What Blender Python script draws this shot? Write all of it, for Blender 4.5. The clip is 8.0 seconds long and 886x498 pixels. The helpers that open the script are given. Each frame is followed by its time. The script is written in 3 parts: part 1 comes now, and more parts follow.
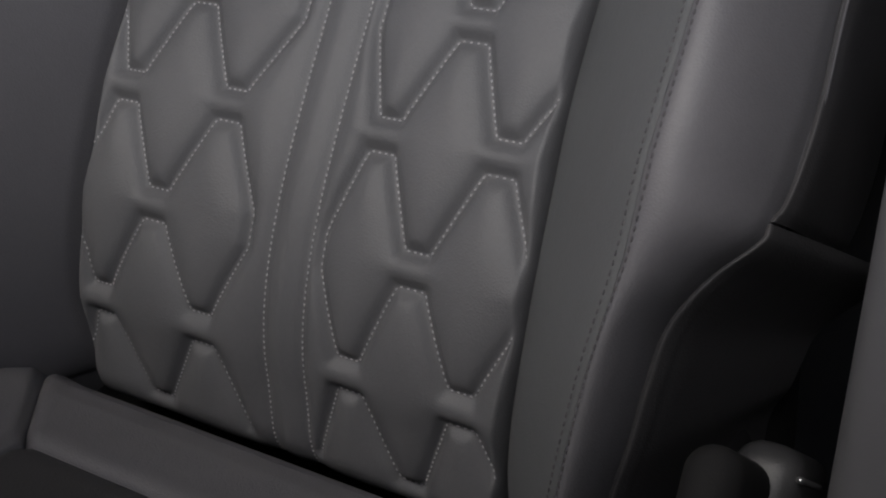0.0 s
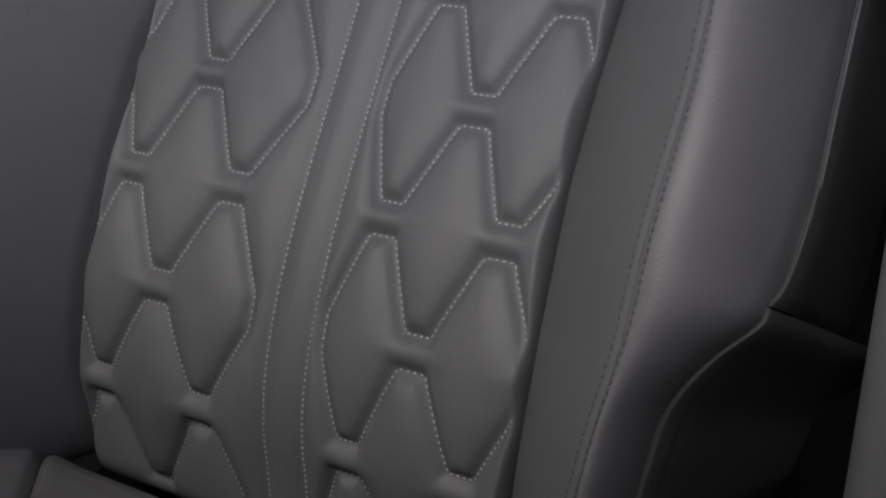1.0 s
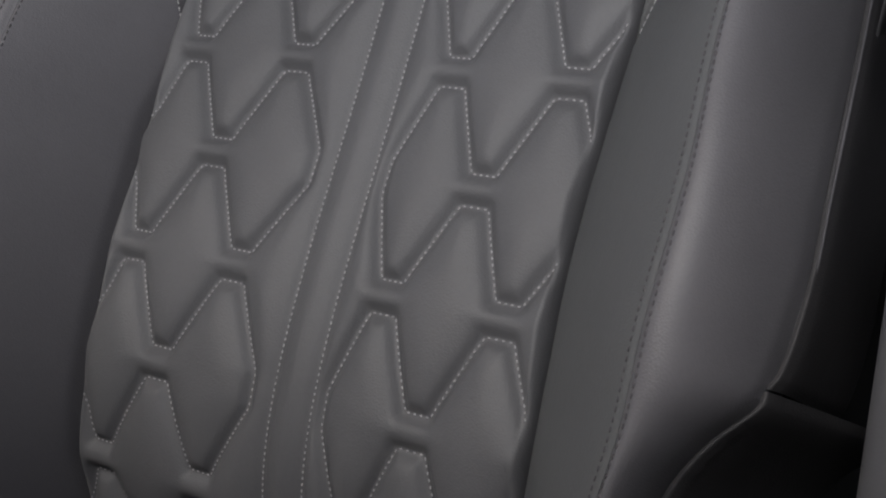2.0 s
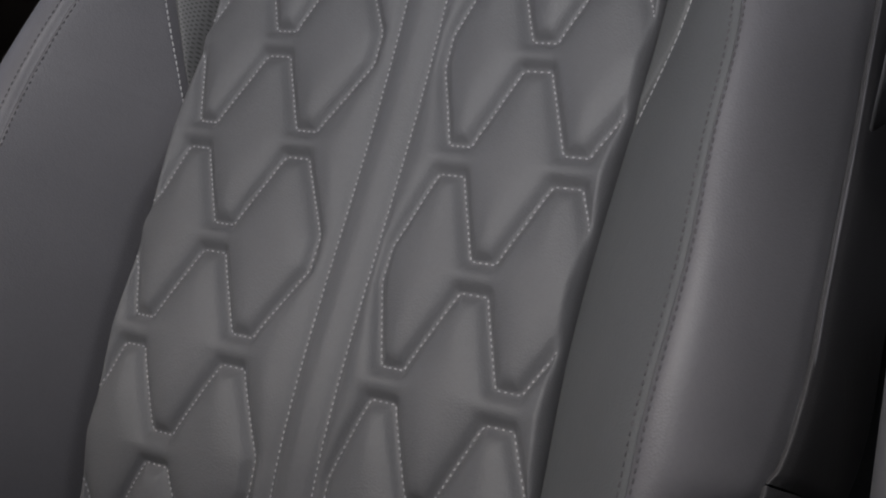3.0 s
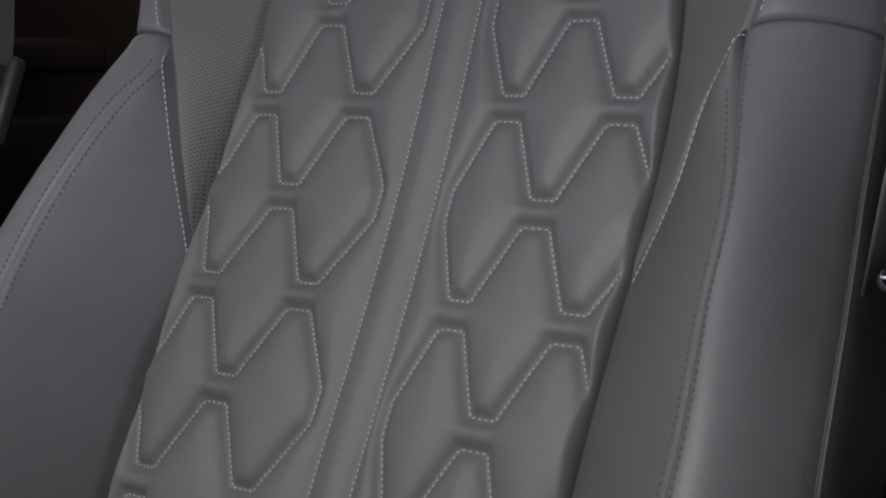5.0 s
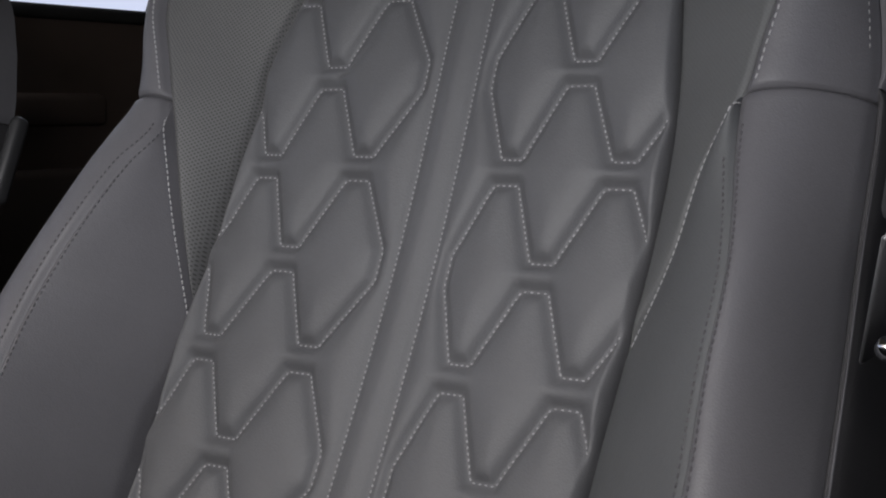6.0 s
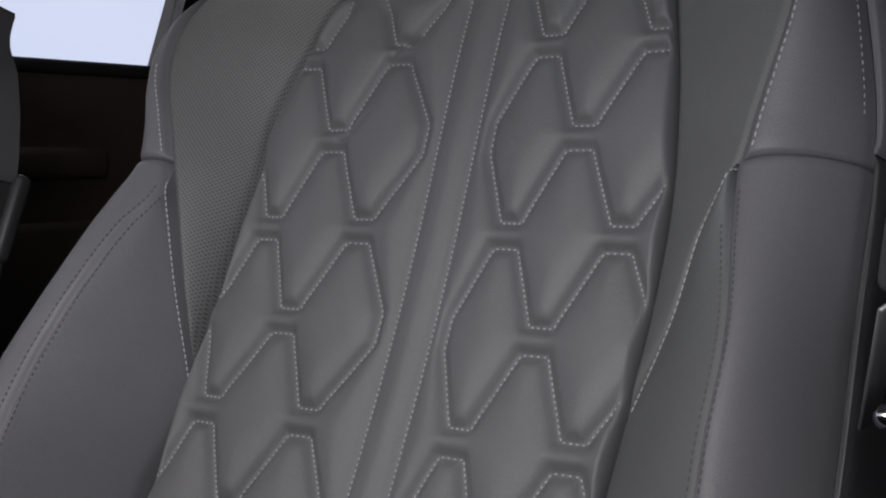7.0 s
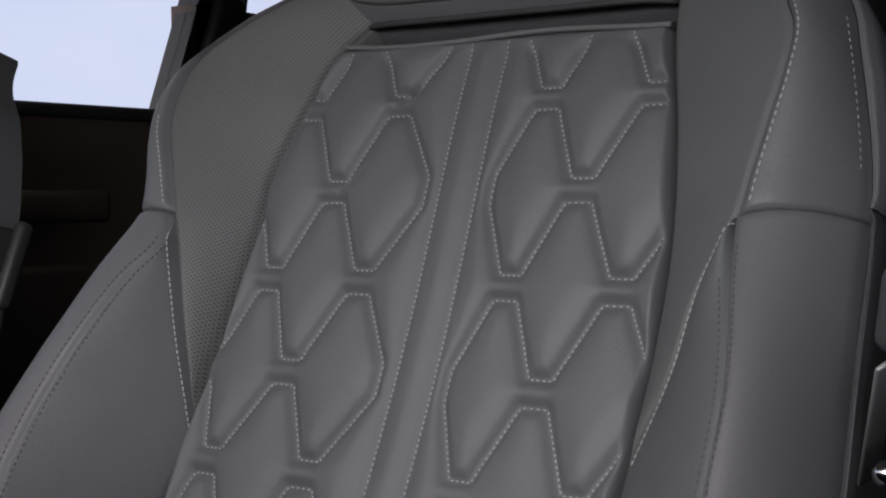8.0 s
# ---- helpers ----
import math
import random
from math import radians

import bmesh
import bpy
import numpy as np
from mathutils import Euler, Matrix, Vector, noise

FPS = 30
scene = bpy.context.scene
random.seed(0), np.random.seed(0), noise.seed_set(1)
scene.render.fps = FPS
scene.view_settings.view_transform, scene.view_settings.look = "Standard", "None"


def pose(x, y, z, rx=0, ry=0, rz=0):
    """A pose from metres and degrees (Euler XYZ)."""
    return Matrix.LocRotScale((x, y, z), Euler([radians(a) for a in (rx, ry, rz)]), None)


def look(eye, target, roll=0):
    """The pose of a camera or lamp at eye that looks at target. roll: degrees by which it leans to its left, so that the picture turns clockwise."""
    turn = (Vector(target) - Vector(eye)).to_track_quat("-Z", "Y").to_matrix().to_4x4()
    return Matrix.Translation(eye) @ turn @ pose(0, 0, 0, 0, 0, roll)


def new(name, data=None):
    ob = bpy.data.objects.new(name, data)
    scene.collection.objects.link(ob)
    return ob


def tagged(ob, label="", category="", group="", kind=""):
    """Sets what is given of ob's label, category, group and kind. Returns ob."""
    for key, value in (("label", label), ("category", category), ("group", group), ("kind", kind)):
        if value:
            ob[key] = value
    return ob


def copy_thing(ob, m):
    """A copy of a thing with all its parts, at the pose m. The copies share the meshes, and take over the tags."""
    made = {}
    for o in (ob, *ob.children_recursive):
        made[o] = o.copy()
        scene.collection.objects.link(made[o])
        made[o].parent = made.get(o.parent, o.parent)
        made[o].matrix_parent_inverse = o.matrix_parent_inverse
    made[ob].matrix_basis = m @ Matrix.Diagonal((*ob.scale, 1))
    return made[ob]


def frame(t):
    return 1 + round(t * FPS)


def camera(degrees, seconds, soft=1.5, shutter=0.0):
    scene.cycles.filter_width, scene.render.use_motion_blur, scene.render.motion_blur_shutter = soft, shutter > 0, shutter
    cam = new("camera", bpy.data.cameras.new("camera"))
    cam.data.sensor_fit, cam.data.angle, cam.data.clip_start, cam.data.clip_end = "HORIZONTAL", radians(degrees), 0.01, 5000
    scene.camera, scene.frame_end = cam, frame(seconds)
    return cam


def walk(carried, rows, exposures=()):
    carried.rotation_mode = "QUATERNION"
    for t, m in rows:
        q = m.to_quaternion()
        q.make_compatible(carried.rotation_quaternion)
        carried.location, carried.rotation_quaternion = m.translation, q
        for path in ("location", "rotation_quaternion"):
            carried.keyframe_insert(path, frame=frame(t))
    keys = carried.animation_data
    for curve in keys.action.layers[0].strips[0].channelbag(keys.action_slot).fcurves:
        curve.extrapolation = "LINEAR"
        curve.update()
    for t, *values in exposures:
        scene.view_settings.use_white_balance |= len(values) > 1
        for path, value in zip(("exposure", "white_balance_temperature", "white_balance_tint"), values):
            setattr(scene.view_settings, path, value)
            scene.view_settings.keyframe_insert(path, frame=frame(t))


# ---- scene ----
cam = camera(38.34, 8.0, 2.0)
# seconds, eye x, y, z (metres), turns about x, y, z (degrees)
ROWS = [
    (0.0, 0.4085, -0.5487, 1.0535, 67.71, -0.12, 32.76),
    (0.5, 0.4096, -0.5497, 1.0544, 69.67, -0.24, 32.86),
    (1.0, 0.4108, -0.5506, 1.0557, 71.33, -0.29, 32.91),
    (1.5, 0.4119, -0.5513, 1.0586, 72.78, -0.34, 32.98),
    (3.0, 0.4133, -0.5514, 1.0788, 76.95, -0.20, 33.02),
    (3.5, 0.4138, -0.5517, 1.0860, 78.11, -0.18, 33.04),
    (4.0, 0.4145, -0.5524, 1.0931, 79.41, -0.12, 33.02),
    (4.5, 0.4153, -0.5534, 1.0997, 80.66, -0.09, 33.03),
    (6.0, 0.4174, -0.5562, 1.1171, 83.79, 0.16, 32.99),
    (6.5, 0.4183, -0.5572, 1.1226, 84.77, 0.26, 32.99),
    (7.0, 0.4194, -0.5583, 1.1278, 85.83, 0.32, 33.01),
    (7.5, 0.4204, -0.5595, 1.1327, 86.77, 0.40, 33.01),
    (8.0, 0.4215, -0.5608, 1.1376, 87.43, 0.44, 33.02),
]
walk(cam, [(t, pose(x, y, z, rx, ry, rz)) for t, x, y, z, rx, ry, rz in ROWS])

# ---- light ----
world = bpy.data.worlds.new("overcast_sky")
scene.world = world
world.use_nodes = True
wn = world.node_tree.nodes
sky = wn.new("ShaderNodeTexSky")
sky.sky_type, sky.sun_disc, sky.sun_elevation, sky.sun_rotation = "NISHITA", False, radians(48), radians(200)
sky.air_density, sky.dust_density = 1.0, 4.0
world.node_tree.links.new(sky.outputs[0], wn["Background"].inputs[0])
wn["Background"].inputs[1].default_value = 0.12
sun_data = bpy.data.lights.new("sun", "SUN")
sun_data.energy, sun_data.angle, sun_data.color = 0.8, radians(25), (1.0, 0.99, 0.98)
sun = new("sun", sun_data)
sun.matrix_world = look((-2.0, -6.0, 7.5), (0, 0, 0.9))


def window_light(name, eye, target, wide, high, watts, colour):
    data = bpy.data.lights.new(name, "AREA")
    data.shape, data.size, data.size_y, data.energy, data.color = "RECTANGLE", wide, high, watts, colour
    lamp = new(name, data)
    lamp.matrix_world = look(eye, target)
    return lamp


# daylight of the windscreen and of the side windows, in their openings
window_light("windscreen_daylight", (0.33, -1.05, 1.62), (0.0, 0.1, 1.0), 0.9, 0.34, 11.3, (0.99, 0.972, 0.972))
window_light("side_daylight", (-1.13, 0.45, 1.52), (0.0, 0.1, 1.1), 0.7, 0.3, 0.9, (0.82, 0.90, 1.0))
window_light("near_daylight", (0.55, -1.00, 1.46), (-0.2, 0.05, 1.05), 0.8, 0.3, 1.6, (0.985, 0.972, 0.98))

scene.view_settings.exposure = 0.0


# ---- materials ----
def material(name, colour, rough=0.5, metal=0.0, spec=0.5):
    m = bpy.data.materials.new(name)
    m.use_nodes = True
    b = m.node_tree.nodes["Principled BSDF"]
    b.inputs["Base Color"].default_value = (*colour, 1)
    b.inputs["Roughness"].default_value, b.inputs["Metallic"].default_value = rough, metal
    b.inputs["Specular IOR Level"].default_value = spec
    return m


def node(m, kind, **values):
    n = m.node_tree.nodes.new(kind)
    for key, value in values.items():
        n.inputs[key].default_value = value
    return n


def leather(name, colour, rough=0.5, grain=0.35, perforated=0.0, cell=900.0, spread=0.13):
    """Pigmented leather: fine pebble grain, broad unevenness of tone, gloss that varies; pierced rows where asked."""
    m = material(name, colour, rough, 0.0, 0.42)
    t, b = m.node_tree, m.node_tree.nodes["Principled BSDF"]
    uv = t.nodes.new("ShaderNodeTexCoord")
    broad = node(m, "ShaderNodeTexNoise", Scale=9.0, Detail=4.0, Roughness=0.6)
    t.links.new(uv.outputs["Object"], broad.inputs["Vector"])
    fine = node(m, "ShaderNodeTexNoise", Scale=420.0, Detail=3.0, Roughness=0.6)
    t.links.new(uv.outputs["Object"], fine.inputs["Vector"])
    both = t.nodes.new("ShaderNodeMath")
    both.operation = "ADD"
    scaled = t.nodes.new("ShaderNodeMath")
    scaled.operation = "MULTIPLY"
    scaled.inputs[1].default_value = 0.35
    t.links.new(fine.outputs["Fac"], scaled.inputs[0])
    t.links.new(broad.outputs["Fac"], both.inputs[0])
    t.links.new(scaled.outputs[0], both.inputs[1])
    ramp = t.nodes.new("ShaderNodeMapRange")
    ramp.inputs["From Min"].default_value, ramp.inputs["From Max"].default_value = 0.35, 1.0
    ramp.inputs["To Min"].default_value, ramp.inputs["To Max"].default_value = 1 - spread, 1 + spread
    t.links.new(both.outputs[0], ramp.inputs["Value"])
    tone = t.nodes.new("ShaderNodeVectorMath")
    tone.operation = "SCALE"
    tone.inputs[0].default_value = colour
    t.links.new(ramp.outputs[0], tone.inputs["Scale"])
    last = tone.outputs[0]
    gloss = t.nodes.new("ShaderNodeMapRange")
    gloss.inputs["To Min"].default_value, gloss.inputs["To Max"].default_value = rough - 0.07, rough + 0.09
    t.links.new(broad.outputs["Fac"], gloss.inputs["Value"])
    t.links.new(gloss.outputs[0], b.inputs["Roughness"])
    pebble = node(m, "ShaderNodeTexVoronoi", Scale=cell)
    t.links.new(uv.outputs["Object"], pebble.inputs["Vector"])
    bump = t.nodes.new("ShaderNodeBump")
    bump.inputs["Strength"].default_value, bump.inputs["Distance"].default_value = grain, 0.0004
    t.links.new(pebble.outputs["Distance"], bump.inputs["Height"])
    crease = t.nodes.new("ShaderNodeBump")
    crease.inputs["Strength"].default_value, crease.inputs["Distance"].default_value = 0.12, 0.004
    soft = node(m, "ShaderNodeTexNoise", Scale=38.0, Detail=3.0, Distortion=0.6)
    t.links.new(uv.outputs["Object"], soft.inputs["Vector"])
    t.links.new(soft.outputs["Fac"], crease.inputs["Height"])
    t.links.new(crease.outputs[0], bump.inputs["Normal"])
    t.links.new(bump.outputs[0], b.inputs["Normal"])
    if perforated:
        pitch = 0.0027
        holes = []
        for shift in (0.0, 0.5):
            mp = t.nodes.new("ShaderNodeMapping")
            mp.inputs["Scale"].default_value = (1 / pitch, 1 / (pitch * 1.1), 1)
            mp.inputs["Location"].default_value = (shift, shift, 0)
            t.links.new(uv.outputs["UV"], mp.inputs["Vector"])
            fr = t.nodes.new("ShaderNodeVectorMath")
            fr.operation = "FRACTION"
            t.links.new(mp.outputs[0], fr.inputs[0])
            ds = t.nodes.new("ShaderNodeVectorMath")
            ds.operation = "DISTANCE"
            ds.inputs[1].default_value = (0.5, 0.5, 0)
            t.links.new(fr.outputs[0], ds.inputs[0])
            holes.append(ds.outputs["Value"])
        least = t.nodes.new("ShaderNodeMath")
        least.operation = "MINIMUM"
        t.links.new(holes[0], least.inputs[0])
        t.links.new(holes[1], least.inputs[1])
        edge = t.nodes.new("ShaderNodeMapRange")
        edge.inputs["From Min"].default_value, edge.inputs["From Max"].default_value = 0.11, 0.25
        edge.inputs["To Min"].default_value, edge.inputs["To Max"].default_value = 1 - perforated, 1.0
        t.links.new(least.outputs[0], edge.inputs["Value"])
        pierced = t.nodes.new("ShaderNodeVectorMath")
        pierced.operation = "SCALE"
        t.links.new(last, pierced.inputs[0])
        t.links.new(edge.outputs[0], pierced.inputs["Scale"])
        last = pierced.outputs[0]
    t.links.new(last, b.inputs["Base Color"])
    return m


def plastic(name, colour, rough=0.55, scale=700.0, strength=0.3):
    m = material(name, colour, rough)
    t, b = m.node_tree, m.node_tree.nodes["Principled BSDF"]
    co = t.nodes.new("ShaderNodeTexCoord")
    n = node(m, "ShaderNodeTexNoise", Scale=scale, Detail=2.0)
    t.links.new(co.outputs["Object"], n.inputs["Vector"])
    bump = t.nodes.new("ShaderNodeBump")
    bump.inputs["Strength"].default_value, bump.inputs["Distance"].default_value = strength, 0.0005
    t.links.new(n.outputs["Fac"], bump.inputs["Height"])
    t.links.new(bump.outputs[0], b.inputs["Normal"])
    big = node(m, "ShaderNodeTexNoise", Scale=6.0, Detail=4.0)
    t.links.new(co.outputs["Object"], big.inputs["Vector"])
    mr = t.nodes.new("ShaderNodeMapRange")
    mr.inputs["To Min"].default_value, mr.inputs["To Max"].default_value = 0.75, 1.25
    t.links.new(big.outputs["Fac"], mr.inputs["Value"])
    sc = t.nodes.new("ShaderNodeVectorMath")
    sc.operation = "SCALE"
    sc.inputs[0].default_value = colour
    t.links.new(mr.outputs[0], sc.inputs["Scale"])
    t.links.new(sc.outputs[0], b.inputs["Base Color"])
    return m


LEATHER = leather("grey_leather", (0.153, 0.150, 0.162), 0.46)
LEATHER_SOFT = leather("grey_insert_leather", (0.146, 0.147, 0.155), 0.52)
LEATHER_PIERCED = leather("pierced_grey_leather", (0.148, 0.148, 0.149), 0.55, perforated=0.62)
LEATHER_FINE = leather("finely_pierced_grey_leather", (0.139, 0.142, 0.144), 0.6, perforated=0.1)
LEATHER_COOL = leather("cool_grey_leather", (0.130, 0.134, 0.139), 0.58)
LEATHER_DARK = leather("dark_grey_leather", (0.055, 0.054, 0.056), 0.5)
# darker copy of the grey leather, with the side's shade in its colour
LEATHER_SHADED = leather("shaded_grey_leather", (0.052, 0.051, 0.054), 0.55)
THREAD = material("pale_thread", (0.48, 0.475, 0.485), 0.65)
THREAD_MID = material("mid_grey_thread", (0.27, 0.265, 0.27), 0.6)
THREAD_GREY = material("grey_thread", (0.095, 0.092, 0.098), 0.6)
PIPING = leather("grey_piping", (0.17, 0.165, 0.17), 0.42)
PLASTIC = plastic("black_plastic", (0.017, 0.017, 0.018), 0.5)
PLASTIC_MATT = plastic("matt_black_plastic", (0.008, 0.008, 0.009), 0.85)
PLASTIC_DIM = plastic("dim_grey_plastic", (0.05, 0.05, 0.053), 0.45)
PLASTIC_GREY = plastic("grey_plastic", (0.13, 0.13, 0.14), 0.5)
TRIM_BROWN = plastic("dark_brown_trim", (0.16, 0.118, 0.10), 0.6)
CARPET = plastic("black_carpet", (0.011, 0.011, 0.012), 0.95, 260.0, 1.0)
LINING = plastic("headlining_cloth", (0.42, 0.36, 0.27), 0.9, 500.0, 0.6)
CHROME = material("chrome", (0.75, 0.76, 0.78), 0.12, 1.0)
WEBBING = plastic("belt_webbing", (0.02, 0.02, 0.021), 0.75, 300.0, 0.5)
GLASS = material("window_glass", (1, 1, 1), 0.0)
GLASS.node_tree.nodes["Principled BSDF"].inputs["Transmission Weight"].default_value = 1.0
GLASS.node_tree.nodes["Principled BSDF"].inputs["IOR"].default_value = 1.02


# ---- mesh helpers ----
def link(name, mesh, mat, parent=None, label="", smooth=True):
    if smooth:
        mesh.polygons.foreach_set("use_smooth", [True] * len(mesh.polygons))
    mesh.materials.append(mat)
    ob = new(name, mesh)
    ob.parent = parent
    if label:
        tagged(ob, label)
    return ob


def part(name, bm, mat, parent=None, label="", smooth=True):
    """One bmesh as one mesh object under its thing."""
    mesh = bpy.data.meshes.new(name)
    bm.normal_update()
    bm.to_mesh(mesh)
    bm.free()
    return link(name, mesh, mat, parent, label, smooth)


def empty(name, label, category, group="", kind="", at=(0, 0, 0)):
    ob = new(name)
    ob.location = at
    return tagged(ob, label, category, group, kind)


def sheet(name, points, uv, mat, parent, label="", skirt=None):
    """A grid of points (rows x columns x 3) as a surface; skirt: the way and length by which its border turns in."""
    p = np.asarray(points)
    if skirt is not None:
        p = np.concatenate([p[:1] + skirt[:1], p, p[-1:] + skirt[-1:]], 0)
        side = np.concatenate([skirt[:1], skirt, skirt[-1:]], 0)
        p = np.concatenate([p[:, :1] + side[:, :1], p, p[:, -1:] + side[:, -1:]], 1)
        uv = np.pad(uv, ((1, 1), (1, 1), (0, 0)), mode="edge")
    r, c = p.shape[:2]
    i = np.arange(r * c).reshape(r, c)
    faces = np.stack([i[:-1, :-1], i[:-1, 1:], i[1:, 1:], i[1:, :-1]], -1).reshape(-1, 4)
    mesh = bpy.data.meshes.new(name)
    mesh.from_pydata(p.reshape(-1, 3).tolist(), [], faces.tolist())
    layer = mesh.uv_layers.new(name="cloth")
    layer.data.foreach_set("uv", np.asarray(uv).reshape(-1, 2)[faces.reshape(-1)].astype(np.float32).ravel())
    return link(name, mesh, mat, parent, label)


def box(bm, m, sx, sy, sz, bevel=0.0, segments=3):
    made = bmesh.ops.create_cube(bm, size=1, matrix=m @ Matrix.Diagonal((sx, sy, sz, 1)))
    if bevel:
        edges = list({e for v in made["verts"] for e in v.link_edges})
        bmesh.ops.bevel(bm, geom=edges, offset=bevel, segments=segments, affect="EDGES", profile=0.5)


def tube(name, path, radius, mat, parent, label="", sides=8):
    """A round cord along a path of points."""
    p = np.asarray(path, float)
    d = np.gradient(p, axis=0)
    d /= np.linalg.norm(d, axis=1)[:, None]
    ref = np.array([0.3, -0.9, 0.3])
    a = np.cross(d, ref)
    a /= np.linalg.norm(a, axis=1)[:, None]
    b = np.cross(d, a)
    ang = np.linspace(0, 2 * np.pi, sides, endpoint=False)
    ring = p[:, None] + radius * (np.cos(ang)[None, :, None] * a[:, None] + np.sin(ang)[None, :, None] * b[:, None])
    n = len(p)
    verts = ring.reshape(-1, 3).tolist()
    faces = [(i * sides + k, i * sides + (k + 1) % sides, (i + 1) * sides + (k + 1) % sides, (i + 1) * sides + k)
             for i in range(n - 1) for k in range(sides)]
    faces += [tuple(range(sides))[::-1], tuple((n - 1) * sides + k for k in range(sides))]
    mesh = bpy.data.meshes.new(name)
    mesh.from_pydata(verts, [], faces)
    return link(name, mesh, mat, parent, label)


# ---- the seat's own grid: u across, v up along the back, w out of it ----
BASE = 0.95  # height of the grid's origin above the ground
CURVE = (8.5598, -2.57307, -0.26997, 0.558846, 0.018459)
_z = np.linspace(-0.42, 0.50, 1841)
_zc = np.clip(_z, -0.232, 0.285)
_slope = np.polyval(np.polyder(np.array(CURVE)), _zc)
_slope = np.where(_z < -0.232, np.polyval(np.polyder(np.array(CURVE)), -0.232) * 0.4, _slope)
_y = np.concatenate([[0], np.cumsum((_slope[1:] + _slope[:-1]) / 2 * np.diff(_z))])
_y += 0.018459 - np.interp(0, _z, _y)
_s = np.concatenate([[0], np.cumsum(np.hypot(np.diff(_z), np.diff(_y)))])
_s -= np.interp(0, _z, _s)
_a = np.arctan(np.convolve(np.pad(_slope, 60, mode="edge"), np.ones(121) / 121, "valid"))


def on_seat(u, v, w):
    u, v, w = np.broadcast_arrays(np.asarray(u, float), v, w)
    a = np.interp(v, _s, _a)
    return np.stack([u, np.interp(v, _s, _y) - np.cos(a) * w, BASE + np.interp(v, _s, _z) + np.sin(a) * w], -1)


def normal_at(v):
    a = np.interp(v, _s, _a)
    return np.stack([np.zeros_like(a), -np.cos(a), np.sin(a)], -1)


def seam(*knots):
    """A smooth line up the seat through knots (v, u, w); returns u and w at v."""
    k = np.array(sorted(knots), float)
    t = np.gradient(k[:, 1:], k[:, 0], axis=0)

    def at(v):
        v = np.clip(np.asarray(v, float), k[0, 0], k[-1, 0])
        i = np.clip(np.searchsorted(k[:, 0], v) - 1, 0, len(k) - 2)
        h = (k[i + 1, 0] - k[i, 0])
        x = ((v - k[i, 0]) / h)[..., None]
        h = h[..., None]
        p0, p1, m0, m1 = k[i, 1:], k[i + 1, 1:], t[i] * h, t[i + 1] * h
        out = (2 * x**3 - 3 * x**2 + 1) * p0 + (x**3 - 2 * x**2 + x) * m0 + (3 * x**2 - 2 * x**3) * p1 + (x**3 - x**2) * m1
        return out[..., 0], out[..., 1]
    return at


EDGE_R = seam((-0.33, 0.128, 0), (-0.28, 0.134, 0), (-0.195, 0.141, 0), (-0.13, 0.140, 0), (-0.07, 0.137, 0), (0.045, 0.140, 0),
              (0.10, 0.1438, 0), (0.178, 0.1432, 0), (0.245, 0.1348, 0), (0.315, 0.1212, 0), (0.36, 0.117, 0))
EDGE_L = seam((-0.33, -0.1525, 0), (-0.265, -0.1575, 0), (-0.175, -0.1585, 0), (-0.06, -0.1615, 0), (0.0, -0.1635, 0), (0.05, -0.163, 0),
              (0.10, -0.160, 0), (0.18, -0.153, 0), (0.228, -0.151, 0), (0.275, -0.136, 0), (0.315, -0.120, 0), (0.33, -0.106, 0), (0.345, -0.094, 0), (0.388, -0.06, 0))
FLARE_R = seam((0.045, 0.1405, -0.004), (0.095, 0.164, 0.018), (0.142, 0.177, 0.030), (0.18, 0.1955, 0.040), (0.205, 0.1993, 0.040),
               (0.232, 0.2040, 0.040), (0.259, 0.2085, 0.040), (0.286, 0.2085, 0.038), (0.303, 0.2015, 0.036), (0.345, 0.186, 0.028), (0.40, 0.176, 0.01))
FLARE_L = seam((0.033, -0.164, -0.010), (0.092, -0.1755, 0.020), (0.17, -0.1968, 0.038), (0.21, -0.215, 0.038), (0.245, -0.230, 0.038),
               (0.272, -0.231, 0.038), (0.293, -0.2225, 0.038), (0.322, -0.1915, 0.035), (0.345, -0.160, 0.030), (0.40, -0.12, 0.01))
RIDGE_R = seam((-0.33, 0.172, 0.052), (-0.235, 0.197, 0.065), (-0.205, 0.204, 0.070), (-0.175, 0.209, 0.072), (-0.143, 0.215, 0.075),
               (-0.104, 0.217, 0.080), (-0.04, 0.219, 0.080), (0.024, 0.215, 0.075), (0.072, 0.213, 0.068), (0.152, 0.1975, 0.045), (0.178, 0.1945, 0.040))
RIDGE_L = seam((-0.33, -0.200, 0.070), (-0.20, -0.210, 0.080), (-0.10, -0.214, 0.085), (-0.039, -0.2175, 0.085), (0.022, -0.2175, 0.080),
               (0.077, -0.208, 0.074), (0.125, -0.200, 0.060), (0.156, -0.193, 0.045), (0.18, -0.204, 0.038))
SIDE_R = seam((-0.33, 0.211, 0.046), (-0.224, 0.2156, 0.0483), (-0.207, 0.2204, 0.0481), (-0.184, 0.2239, 0.0477), (-0.158, 0.2293, 0.0473),
              (-0.139, 0.2416, 0.0469), (-0.119, 0.2589, 0.0434), (-0.103, 0.2621, 0.0386), (-0.08, 0.2639, 0.0358), (-0.023, 0.2607, 0.027),
              (0.04, 0.2532, 0.005), (0.12, 0.2505, 0.002), (0.18, 0.2502, 0), (0.22, 0.2478, 0), (0.254, 0.242, 0.001), (0.286, 0.235, 0.002),
              (0.319, 0.2265, 0.005), (0.345, 0.212, 0.008), (0.4, 0.19, -0.005))
